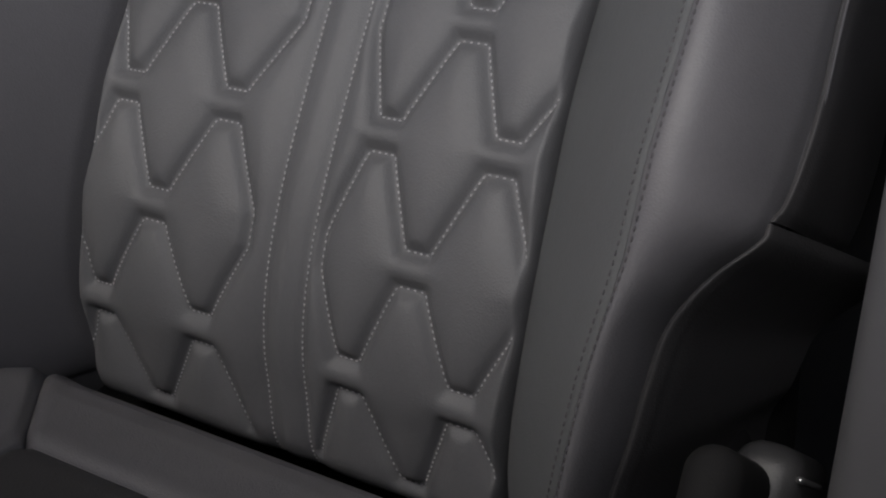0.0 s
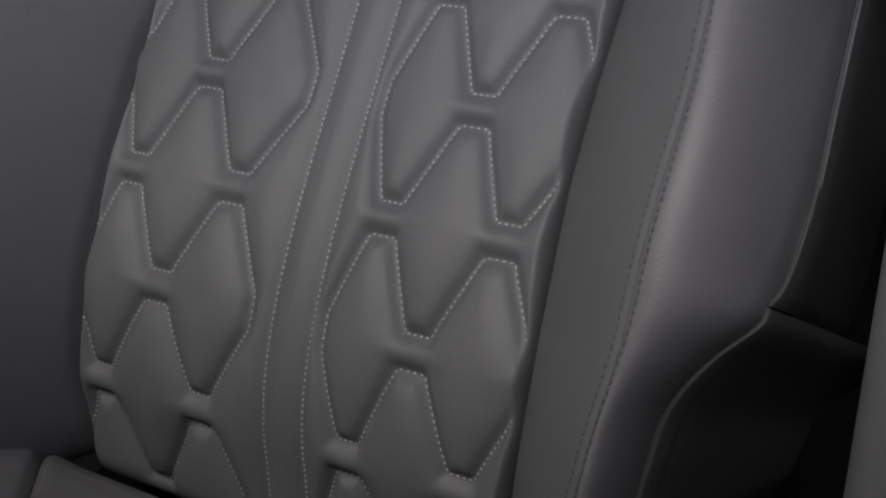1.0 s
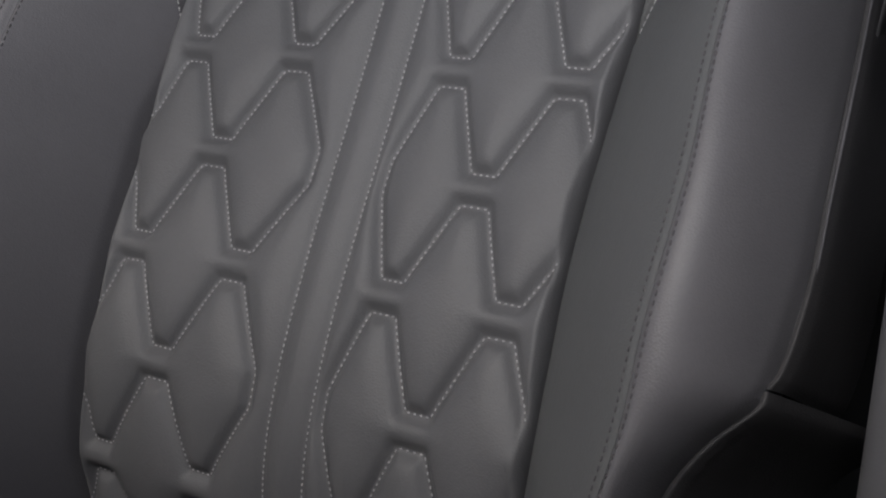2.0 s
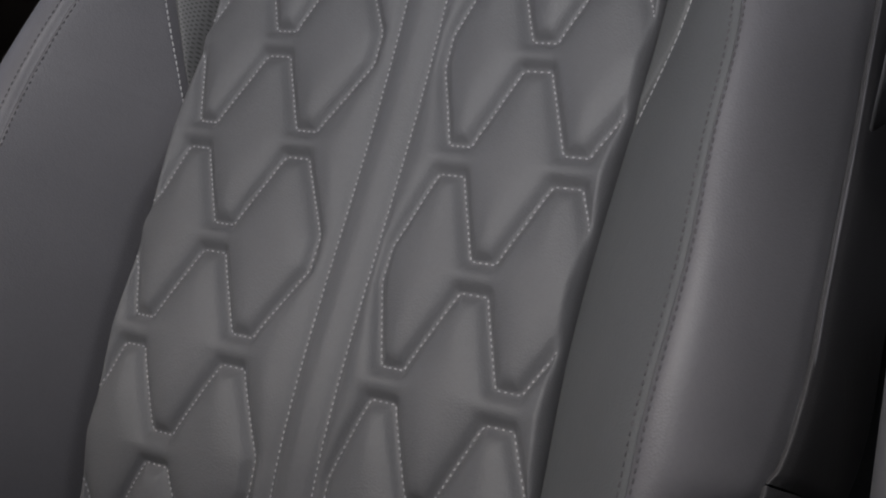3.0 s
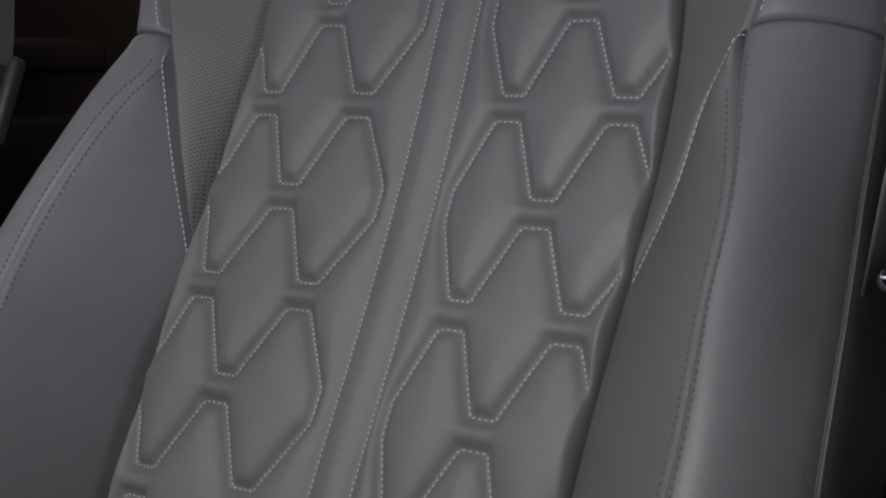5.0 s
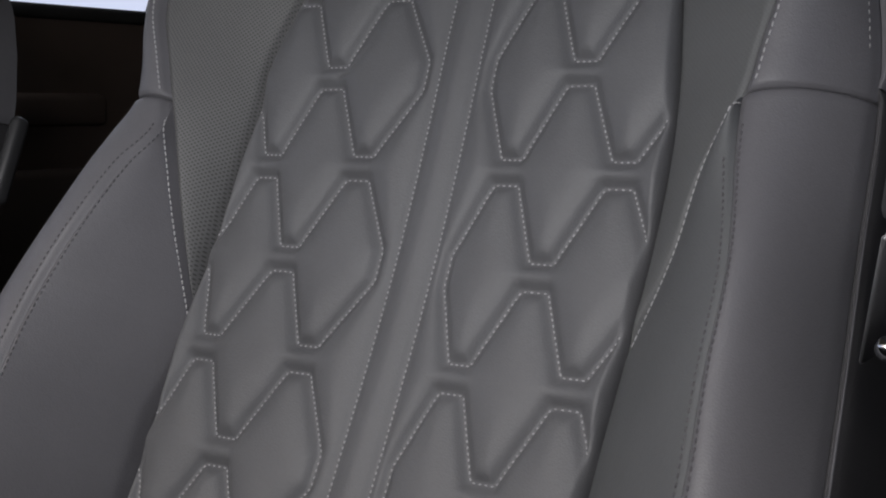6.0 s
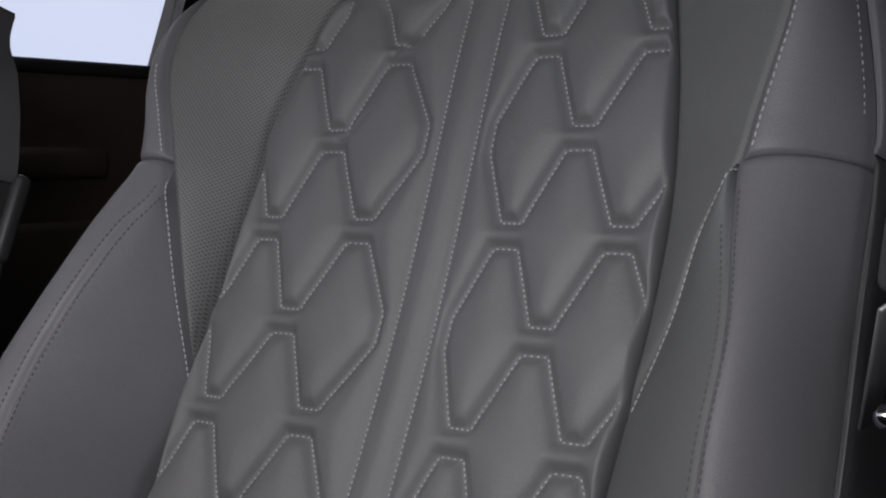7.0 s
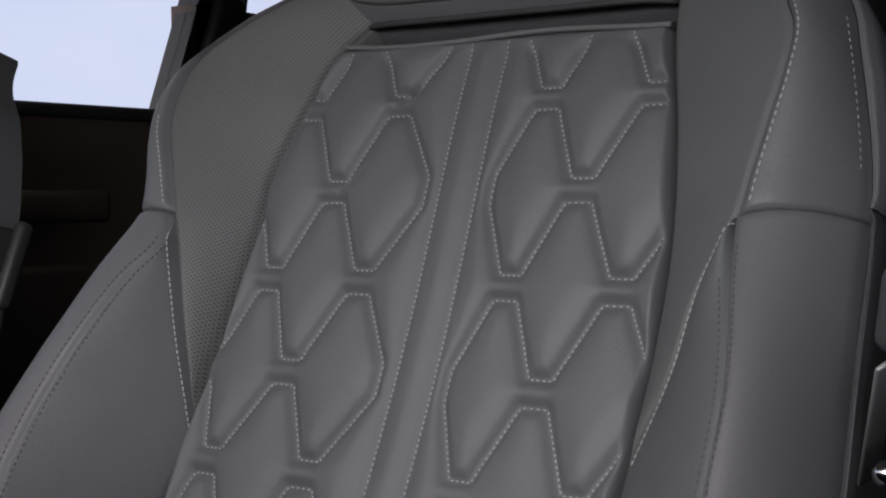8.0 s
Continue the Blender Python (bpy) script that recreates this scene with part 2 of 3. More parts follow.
SIDE_L = seam((-0.33, -0.262, 0.06), (-0.15, -0.272, 0.07), (-0.05, -0.270, 0.07), (0.015, -0.262, 0.067), (0.085, -0.250, 0.058), (0.15, -0.240, 0.045),
              (0.18, -0.236, 0.034), (0.20, -0.238, 0.034), (0.23, -0.246, 0.034), (0.26, -0.247, 0.034), (0.286, -0.232, 0.034),
              (0.31, -0.205, 0.034), (0.34, -0.164, 0.028), (0.40, -0.122, 0.0))


def groove(d, depth, width):
    return -depth * np.exp(-(d / width) ** 2)


def roll(v, start=-0.283, radius=0.030):
    """How far the foot of the backrest has rolled under, above the cushion."""
    d = np.clip(start - v, 0, radius * 0.96)
    return radius - np.sqrt(radius**2 - d * d) + 1.2 * np.maximum(start - radius * 0.96 - v, 0)


def panel_place(v, s, low, high, first, second, bulge, power, deep, ends):
    """u and w on a sewn panel between two seams, at s of the way; its rim dips into the seams."""
    (u0, w0), (u1, w1) = first(v), second(v)
    u = u0 + (u1 - u0) * s
    w = w0 + (w1 - w0) * s**power + bulge * 4 * s * (1 - s)
    span = np.hypot(u1 - u0, w1 - w0)
    w = w + groove(s * span, deep[0], 0.0028) + groove((1 - s) * span, deep[1], 0.0028)
    w = w - roll(v, -0.252, 0.055) if ends[0] > 0.01 else w + groove(v - low, ends[0], ends[0] + 0.0004)
    return u, w + groove(high - v, ends[1], 0.0026), span


def panel(name, low, high, first, second, mat, parent, label="", bulge=0.0, power=1.0, deep=(0.003, 0.003), ends=(0.002, 0.003), across=44, up=260, lift=0.0, lift_low=0.0):
    """A sewn panel between two seams; returns a way to lay a line of stitches at a distance from its first or second seam."""
    v = np.linspace(low + 0.0007, high - 0.0007, up)[:, None]
    s = np.linspace(0, 1, across)[None, :]
    s = np.clip(s - 0.11 * np.sin(2 * np.pi * s), 0.005, 0.995)
    u, w, _ = panel_place(v, s, low, high, first, second, bulge, power, deep, ends)
    q = (v - low) / (high - low)
    vv = v + s * (lift * q**8 + lift_low * (1 - q) ** 8)
    sheet(name, on_seat(u, vv, w), np.stack([u, vv], -1), mat, parent, label, -0.02 * normal_at(vv))

    def line(off, v0, v1, from_second=False):
        x = np.linspace(v0, v1, int((v1 - v0) / 0.001))
        span = panel_place(x, 0.5 + 0 * x, low, high, first, second, bulge, power, deep, ends)[2]
        q = np.clip(off / span, 0, 1)
        a, b, _ = panel_place(x, 1 - q if from_second else q, low, high, first, second, bulge, power, deep, ends)
        p = on_seat(a, x, b)
        a2, b2, _ = panel_place(x, np.clip((1 - q if from_second else q) + 0.02, 0, 1), low, high, first, second, bulge, power, deep, ends)
        side = on_seat(a2, x, b2) - p
        along = np.gradient(p, axis=0)
        n = np.cross(side, along)
        n /= np.linalg.norm(n, axis=1)[:, None] + 1e-9
        n *= np.sign((n * normal_at(x)).sum(1))[:, None]
        return p, n
    return line


# ---- quilting of the middle panel ----
def row_v(n):
    return 0.2684 - 0.12148 * (n - 1) - 0.00111 * (n - 1) ** 2


def half_gap(n):
    return 0.0077 + 0.00058 * (n - 1)


def columns(side, v):
    """Where the necks stand across one half: outer ones at full rows, the middle one between the rows."""
    k = v - 0.02
    if side > 0:
        bend = 0.045 * max(-0.19 - v, 0) - 0.0014
        return 0.0471 + 0.020 * k + bend, 0.0820 + 0.017 * k + bend, 0.1180 + 0.023 * k + bend
    k = min(max(k / 0.125, 0), 1)
    return -0.1392 + 0.0072 * k, -0.1009 + 0.0050 * k, -0.0616 + 0.0030 * k


def flat_line(side, col, n, over):
    """The short stitched line above (over = 1) or below (-1) a neck."""
    v = row_v(n)
    u = columns(side, v)[col]
    h = (0.0075 if over > 0 else 0.0084) - (0.0006 if col == 0 else 0)
    gap = half_gap(n) - (0.0006 if over < 0 else 0)
    return [(u - h, v + over * gap), (u + h, v + over * gap)]


def quilt_lines():
    """The stitched outlines: pairs of six-sided pads joined by a neck, row below row, on both halves; and the two lines up the middle."""
    flat, slant = [], []
    for side in (1, -1):
        for n in range(0, 6):
            mid = row_v(n + 0.5)
            l, _, r = columns(side, mid)
            inner = 0.0229 + 0.010 * (mid - 0.08) if side > 0 else -0.0265 + 0.014 * (mid - 0.08)
            in_l, in_r = (inner, r + 0.031) if side > 0 else (l - 0.023, inner)
            rows = []
            for over, ends in ((1, n), (-1, n + 1)):
                rows.append([(in_l, mid + over * 0.010)] + flat_line(side, 0, ends, -over) + flat_line(side, 1, n + 0.5, over) + flat_line(side, 2, ends, -over) + [(in_r, mid + over * 0.010)])
            upper, lower = rows
            for line in ((upper, lower) if n < 5 else (upper,)):
                for i, (a, b) in enumerate(zip(line, line[1:])):
                    (flat if i in (1, 3, 5) else slant).append((a, b))
            if n < 5:
                slant.append((upper[0], lower[0]) if side > 0 else (upper[-1], lower[-1]))
    middle = [((s * 0.0135, -0.33), (s * 0.0135, 0.312)) for s in (-1, 1)]
    return flat, slant, middle


FLAT, SLANT, MIDDLE = quilt_lines()


def distance(u, v, segments):
    best = np.full(u.shape, 1.0)
    for (a, b), (c, d) in segments:
        near = (v > min(b, d) - 0.04) & (v < max(b, d) + 0.04) & (u > min(a, c) - 0.04) & (u < max(a, c) + 0.04)
        if not near.any():
            continue
        x, y = u[near], v[near]
        ex, ey = c - a, d - b
        t = np.clip(((x - a) * ex + (y - b) * ey) / (ex * ex + ey * ey), 0, 1)
        best[near] = np.minimum(best[near], np.hypot(x - a - t * ex, y - b - t * ey))
    return best


def relief():
    """The quilting's height on an even grid, softened so that the pads swell without creases."""
    gu, gv = np.arange(-0.175, 0.1601, 0.001), np.arange(-0.360, 0.3251, 0.001)
    u, v = np.meshgrid(gu, gv)
    d_flat, d_slant, d_mid = distance(u, v, FLAT), distance(u, v, SLANT), distance(u, v, MIDDLE)
    h = np.minimum(groove(np.minimum(d_flat, d_slant), 0.0042, 0.0036) + groove(d_flat, 0.0005, 0.0045), groove(d_mid, 0.0022, 0.0028))
    d = np.minimum(np.minimum(d_flat, d_slant), d_mid)
    swell = 0.0050 * (1 - np.exp(-((d / 0.0120) ** 2)))
    k = np.exp(-(np.arange(-9, 10) / 2.2) ** 2 / 2)
    k /= k.sum()
    for axis in (0, 1):
        swell = np.apply_along_axis(lambda q: np.convolve(np.pad(q, 9, mode="edge"), k, "valid"), axis, swell)
    h = h + swell
    # slack folds near the top of the inner half
    for cu, cv in ((-0.083, 0.214), (-0.054, 0.275)):
        fold = np.abs((u - cu) * 0.62 - (v - cv) * 0.78)
        h = h + groove(fold, 0.0045, 0.0020) * np.exp(-(((u - cu) ** 2 + (v - cv) ** 2) / 0.011**2))
    k = np.exp(-(np.arange(-5, 6) / 0.9) ** 2 / 2)
    k /= k.sum()
    h = np.apply_along_axis(lambda q: np.convolve(np.pad(q, 5, mode="edge"), k, "valid"), 0, h)
    h = np.apply_along_axis(lambda q: np.convolve(np.pad(q, 5, mode="edge"), k, "valid"), 1, h)
    return gu, gv, h + 0.0046


GRID_U, GRID_V, GRID_H = relief()


def quilt_height(u, v):
    x, y = (u - GRID_U[0]) / 0.001, (v - GRID_V[0]) / 0.001
    i, j = np.clip(x.astype(int), 0, len(GRID_U) - 2), np.clip(y.astype(int), 0, len(GRID_V) - 2)
    fx, fy = x - i, y - j
    h = (GRID_H[j, i] * (1 - fx) + GRID_H[j, i + 1] * fx) * (1 - fy) + (GRID_H[j + 1, i] * (1 - fx) + GRID_H[j + 1, i + 1] * fx) * fy
    edge = np.minimum((EDGE_R(v)[0] - u) * 2.2, (u - EDGE_L(v)[0]) * 1.8)
    calm = np.clip(np.minimum(np.minimum((EDGE_R(v)[0] - u) * 2.2, (u - EDGE_L(v)[0]) * 1.6), np.minimum((0.313 - v) * 0.7, (v + 0.325) * 0.25)) / 0.010, 0, 1)
    calm = calm * calm * (3 - 2 * calm)
    h = 0.0058 + (h - 0.0058) * calm
    return h + groove(np.maximum(edge, 0), 0.007, 0.0032) + groove(0.315 - v, 0.003, 0.003) - roll(v)


STITCH = bpy.data.meshes.new("stitch")


def capsule(length, radius):
    """A short thread: a rounded bar with six sides along x."""
    verts, faces = [], []
    for x, r in ((-length / 2, 0.35), (-length / 2 + radius, 1.0), (length / 2 - radius, 1.0), (length / 2, 0.35)):
        for k in range(6):
            a = k * math.pi / 3
            verts.append((x, r * radius * math.cos(a), r * radius * math.sin(a)))
    for i in range(3):
        for k in range(6):
            faces.append((i * 6 + k, i * 6 + (k + 1) % 6, i * 6 + 6 + (k + 1) % 6, i * 6 + 6 + k))
    faces += [tuple(range(6))[::-1], tuple(range(18, 24))]
    return verts, faces


def stitch_poses(path, normals, pitch, raise_by):
    """Poses along a path of places, one for each stitch."""
    p = np.asarray(path)
    s = np.concatenate([[0], np.cumsum(np.linalg.norm(np.diff(p, axis=0), axis=1))])
    out = []
    n = int(s[-1] / pitch)
    for i in range(n):
        c = (i + 0.5) * s[-1] / n
        at = Vector([np.interp(c, s, p[:, k]) for k in range(3)])
        ahead = Vector([np.interp(min(c + 0.0008, s[-1]), s, p[:, k]) - np.interp(max(c - 0.0008, 0), s, p[:, k]) for k in range(3)]).normalized()
        up = Vector([np.interp(c, s, np.asarray(normals)[:, k]) for k in range(3)]).normalized()
        side = up.cross(ahead).normalized()
        up = ahead.cross(side)
        m = Matrix((ahead, side, up)).transposed().to_4x4()
        m = m @ pose(0, 0, 0, 0, 0, random.uniform(-7, 7))
        out.append(Matrix.Translation(at + up * raise_by) @ m)
    return out


def joined_stitches(name, poses, mat, parent, length=0.0017, radius=0.00047, label=""):
    v, f = capsule(length, radius)
    base = np.c_[np.array(v), np.ones(len(v))]
    verts, faces = [], []
    for i, m in enumerate(poses):
        verts.append((base @ np.array(m).T)[:, :3])
        faces += [tuple(k + i * len(v) for k in q) for q in f]
    mesh = bpy.data.meshes.new(name)
    mesh.from_pydata(np.concatenate(verts).tolist(), [], faces)
    return tagged(link(name, mesh, mat, parent, label), kind="stuff")


def quilt_path(a, b):
    """Places and normals along one stitched line of the quilting, as far as it lies on the panel."""
    n = max(3, int(math.hypot(b[0] - a[0], b[1] - a[1]) / 0.001))
    t = np.linspace(0, 1, n)
    u, v = a[0] + (b[0] - a[0]) * t, a[1] + (b[1] - a[1]) * t
    keep = (u < EDGE_R(v)[0] - 0.0015) & (u > EDGE_L(v)[0] + 0.0022) & (v < 0.311) & (v > -0.318)
    u, v = u[keep], v[keep]
    if len(u) < 4:
        return None
    return on_seat(u, v, quilt_height(u, v)), normal_at(v)



# ---- the car's shell ----
ROOF = 1.66  # height of the headlining


def slab(name, corners, thick, mat, label, category="wall", parent=None):
    """A flat piece with thickness: its outline, and the vector by which it is thick."""
    bm = bmesh.new()
    a = [bm.verts.new(c) for c in corners]
    b = [bm.verts.new(Vector(c) + Vector(thick)) for c in corners]
    bm.faces.new(a)
    bm.faces.new(b[::-1])
    for i in range(len(a)):
        j = (i + 1) % len(a)
        bm.faces.new((a[j], a[i], b[i], b[j]))
    bmesh.ops.recalc_face_normals(bm, faces=bm.faces)
    ob = part(name, bm, mat, parent, smooth=False)
    if parent is None:
        tagged(ob, label, category, kind="structure")
    elif label:
        tagged(ob, label)
    return ob


slab("ground", [(-900, -900, 0), (900, -900, 0), (900, 900, 0), (-900, 900, 0)], (0, 0, -0.1), plastic("asphalt", (0.05, 0.05, 0.05), 0.9, 60.0, 0.8), "grey asphalt ground under the car", "ground")
slab("floor", [(-1.28, -1.5, 0.38), (0.58, -1.5, 0.38), (0.58, 2.4, 0.38), (-1.28, 2.4, 0.38)], (0, 0, -0.06), CARPET, "black carpeted car floor", "floor")
slab("ceiling", [(-1.28, -0.58, ROOF), (0.58, -0.58, ROOF), (0.58, 2.4, ROOF), (-1.28, 2.4, ROOF)], (0, 0, 0.05), LINING, "pale cloth headlining", "ceiling")
# added out of view: keeps part of the windscreen lamp off the seat's top
slab("shade_header", [(-1.28, -0.55, 1.475), (0.58, -0.55, 1.475), (0.58, -0.60, ROOF + 0.05), (-1.28, -0.60, ROOF + 0.05)], (0, -0.03, 0), LINING, "unseen cloth-covered header, added to shade the seat's top")
# unseen block, sized so that its shadow darkens the lower seat
bm = bmesh.new()
box(bm, pose(-0.35, -1.07, 1.017), 1.84, 0.90, 0.55, 0.03, 4)
tagged(part("dashboard", bm, PLASTIC, None), "unseen plain black dashboard block, added to shade the lower seat", "dashboard", kind="structure")
slab("wall_front", [(-1.28, -1.5, 0.38), (0.58, -1.5, 0.38), (0.58, -1.75, 1.22), (-1.28, -1.75, 1.22)], (0, -0.06, 0), PLASTIC, "black bulkhead below the windscreen")
slab("wall_rear", [(-1.28, 2.4, 0.38), (0.58, 2.4, 0.38), (0.58, 2.4, ROOF), (-1.28, 2.4, ROOF)], (0, 0.06, 0), PLASTIC_DIM, "dark trimmed rear wall of the cabin")
slab("wall_near", [(0.52, -1.75, 0.38), (0.52, 2.4, 0.38), (0.52, 2.4, 1.28), (0.52, -1.75, 1.28)], (0.06, 0, 0), PLASTIC_DIM, "dark door trim beside the seat")
slab("wall_near_upper", [(0.52, 0.02, 1.28), (0.52, 2.4, 1.28), (0.52, 2.4, ROOF), (0.52, 0.02, ROOF)], (0.06, 0, 0), PLASTIC_DIM, "dark pillar and upper side trim")


def far_side():
    """The far side: door trim with its ledge, the pillars and the two panes behind them."""
    x, belt = -1.15, BASE + 0.322
    door = empty("door_1", "dark brown rear door trim below a bright window", "door", kind="structure", at=(x, 0.3, 0.4))
    inv = Matrix.Translation((-x, -0.3, -0.4))

    def put(ob):
        ob.data.transform(inv)
        return ob
    put(slab("door_panel", [(x, -1.75, 0.38), (x, 1.075, 0.38), (x, 1.075, belt), (x, -1.75, belt)], (-0.06, 0, 0), TRIM_BROWN, "dark brown moulded door trim", parent=door))
    bm = bmesh.new()
    box(bm, pose(x - 0.012, -0.35, belt - 0.008, 0.2, 0, 0), 0.05, 2.75, 0.022, 0.009)
    put(part("window_ledge", bm, plastic("grey_ledge", (0.06, 0.06, 0.06), 0.9), door, "dark grey padded ledge below the pane"))
    bm = bmesh.new()
    box(bm, pose(x + 0.003, 0.55, BASE + 0.17), 0.03, 0.62, 0.05, 0.012)
    put(part("armrest", bm, TRIM_BROWN, door))
    bm = bmesh.new()
    box(bm, pose(x + 0.004, 0.50, BASE - 0.06), 0.03, 0.85, 0.28, 0.014)
    put(part("lower_panel", bm, plastic("door_lower", (0.12, 0.09, 0.078), 0.6), door))
    pillar = slab("pillar_rear", [(x, 1.003, belt), (x, 1.17, belt), (x, 1.24, ROOF), (x, 1.156, ROOF)], (-0.05, 0, 0), PLASTIC, "black pillar between rear window panes", "pillar")
    bm = bmesh.new()
    box(bm, pose(x + 0.008, 1.108, belt + 0.09, -22, 0, 0), 0.03, 0.07, 0.28, 0.012)
    part("pillar_cover", bm, PLASTIC_DIM, pillar, "grey moulded pillar cover")
    slab("wall_quarter", [(x, 1.075, 0.38), (x, 2.4, 0.38), (x, 2.4, belt + 0.195), (x, 1.10, belt + 0.195), (x, 1.075, belt + 0.195)], (-0.06, 0, 0), TRIM_BROWN, "dark trim of the rear quarter")
    slab("pillar_back", [(x, 1.9, belt + 0.195), (x, 2.4, belt + 0.195), (x, 2.4, ROOF), (x, 1.8, ROOF)], (-0.05, 0, 0), PLASTIC, "black rearmost pillar", "pillar")
    slab("pillar_middle", [(x, 0.02, belt), (x, 0.13, belt), (x, 0.16, ROOF), (x, 0.05, ROOF)], (-0.05, 0, 0), PLASTIC, "black middle pillar", "pillar")
    for k, (a, b, c, d) in enumerate(((0.13, 1.003, 1.156, 0.16), (1.21, 1.9, 1.8, 1.25), (-1.2, 0.02, 0.05, -0.9))):
        low = belt + (0.195 if k == 1 else 0)
        win = slab("window_%d" % (k + 1), [(x - 0.02, a, low), (x - 0.02, b, low), (x - 0.02, c, ROOF), (x - 0.02, d, ROOF)], (-0.005, 0, 0), GLASS, "clear side window with a pale overcast sky behind", "window")
        win.visible_shadow = False


far_side()

# overcast sky seen through the far windows
cloud = bpy.data.materials.new("overcast_cloud")
cloud.use_nodes = True
ct = cloud.node_tree
ct.nodes.remove(ct.nodes["Principled BSDF"])
glow = ct.nodes.new("ShaderNodeEmission")
co = ct.nodes.new("ShaderNodeTexCoord")
cn = ct.nodes.new("ShaderNodeTexNoise")
cn.inputs["Scale"].default_value, cn.inputs["Detail"].default_value = 0.16, 4.0
squash = ct.nodes.new("ShaderNodeMapping")
squash.inputs["Scale"].default_value = (1, 0.5, 2.2)
ct.links.new(co.outputs["Object"], squash.inputs["Vector"])
ct.links.new(squash.outputs[0], cn.inputs["Vector"])
mix = ct.nodes.new("ShaderNodeMix")
mix.data_type = "RGBA"
mix.inputs["A"].default_value, mix.inputs["B"].default_value = (0.50, 0.57, 0.82, 1), (0.74, 0.79, 0.96, 1)
ct.links.new(cn.outputs["Fac"], mix.inputs["Factor"])
ct.links.new(mix.outputs["Result"], glow.inputs["Color"])
glow.inputs["Strength"].default_value = 1.0
ct.links.new(glow.outputs[0], ct.nodes["Material Output"].inputs["Surface"])
slab("backdrop", [(-16, -14, 0.2), (-16, 34, 0.2), (-16, 34, 14), (-16, -14, 14)], (-0.1, 0, 0), cloud, "pale overcast sky with soft cloud", "sky")


# ---- the seat ----
def cushion_surface(u, f):
    """The cushion's top: u across, f forward from the crease."""
    rise = np.interp(f, [0, 0.010, 0.018, 0.026, 0.035, 0.045, 0.057, 0.072, 0.12, 0.2, 0.5], [-0.350, -0.328, -0.310, -0.295, -0.283, -0.274, -0.2675, -0.2640, -0.261, -0.256, -0.225])
    side = np.clip((np.abs(u) - 0.15) / 0.10, 0, 1) ** 1.6 * np.where(u < 0, 0.018, 0.035)
    return np.stack([u, -0.038 - f, BASE + rise + side], -1)


def cushion_panel(name, left, right, f0, f1, mat, parent, label=""):
    """left, right: the panel's borders, each a place across at the crease and a drift across for each metre forward."""
    f = np.linspace(f0, f1, 90)[:, None]
    q = np.linspace(0, 1, 60)[None, :]
    a, b = left[0] + left[1] * np.minimum(f, 0.12), right[0] + right[1] * np.minimum(f, 0.12)
    u = a + (b - a) * q
    ff = np.broadcast_to(f, u.shape)
    p = cushion_surface(u, ff)
    p[..., 2] += groove(np.minimum(u - a, b - u), 0.005, 0.005) + groove(f - f0, 0.004, 0.006) * (f0 > 0.01) + groove(f1 - f, 0.006, 0.006)
    skirt = np.zeros_like(p)
    skirt[..., 2] = -0.03
    return sheet(name, p, np.stack([u, ff], -1), mat, parent, label, skirt)


def superquad(name, mat, parent, centre, size, power, label="", lean=0.0, round_by=0.6):
    """A soft rounded block."""
    th = np.linspace(-np.pi / 2, np.pi / 2, 33)[:, None]
    ph = np.linspace(-np.pi, np.pi, 65)[None, :]

    def sp(x, p):
        return np.sign(x) * np.abs(x) ** p
    x = sp(np.cos(th), round_by) * sp(np.cos(ph), power)
    y = sp(np.cos(th), round_by) * sp(np.sin(ph), power)
    z = sp(np.sin(th), round_by) + 0 * ph
    local = np.stack([x * size[0], y * size[1], z * size[2]], -1)
    world = on_seat(centre[0] + local[..., 0], centre[1] + local[..., 1], centre[2] + local[..., 2] + lean * (local[..., 1] + size[1]))
    return sheet(name, world, np.stack([local[..., 0], local[..., 1]], -1), mat, parent, label)


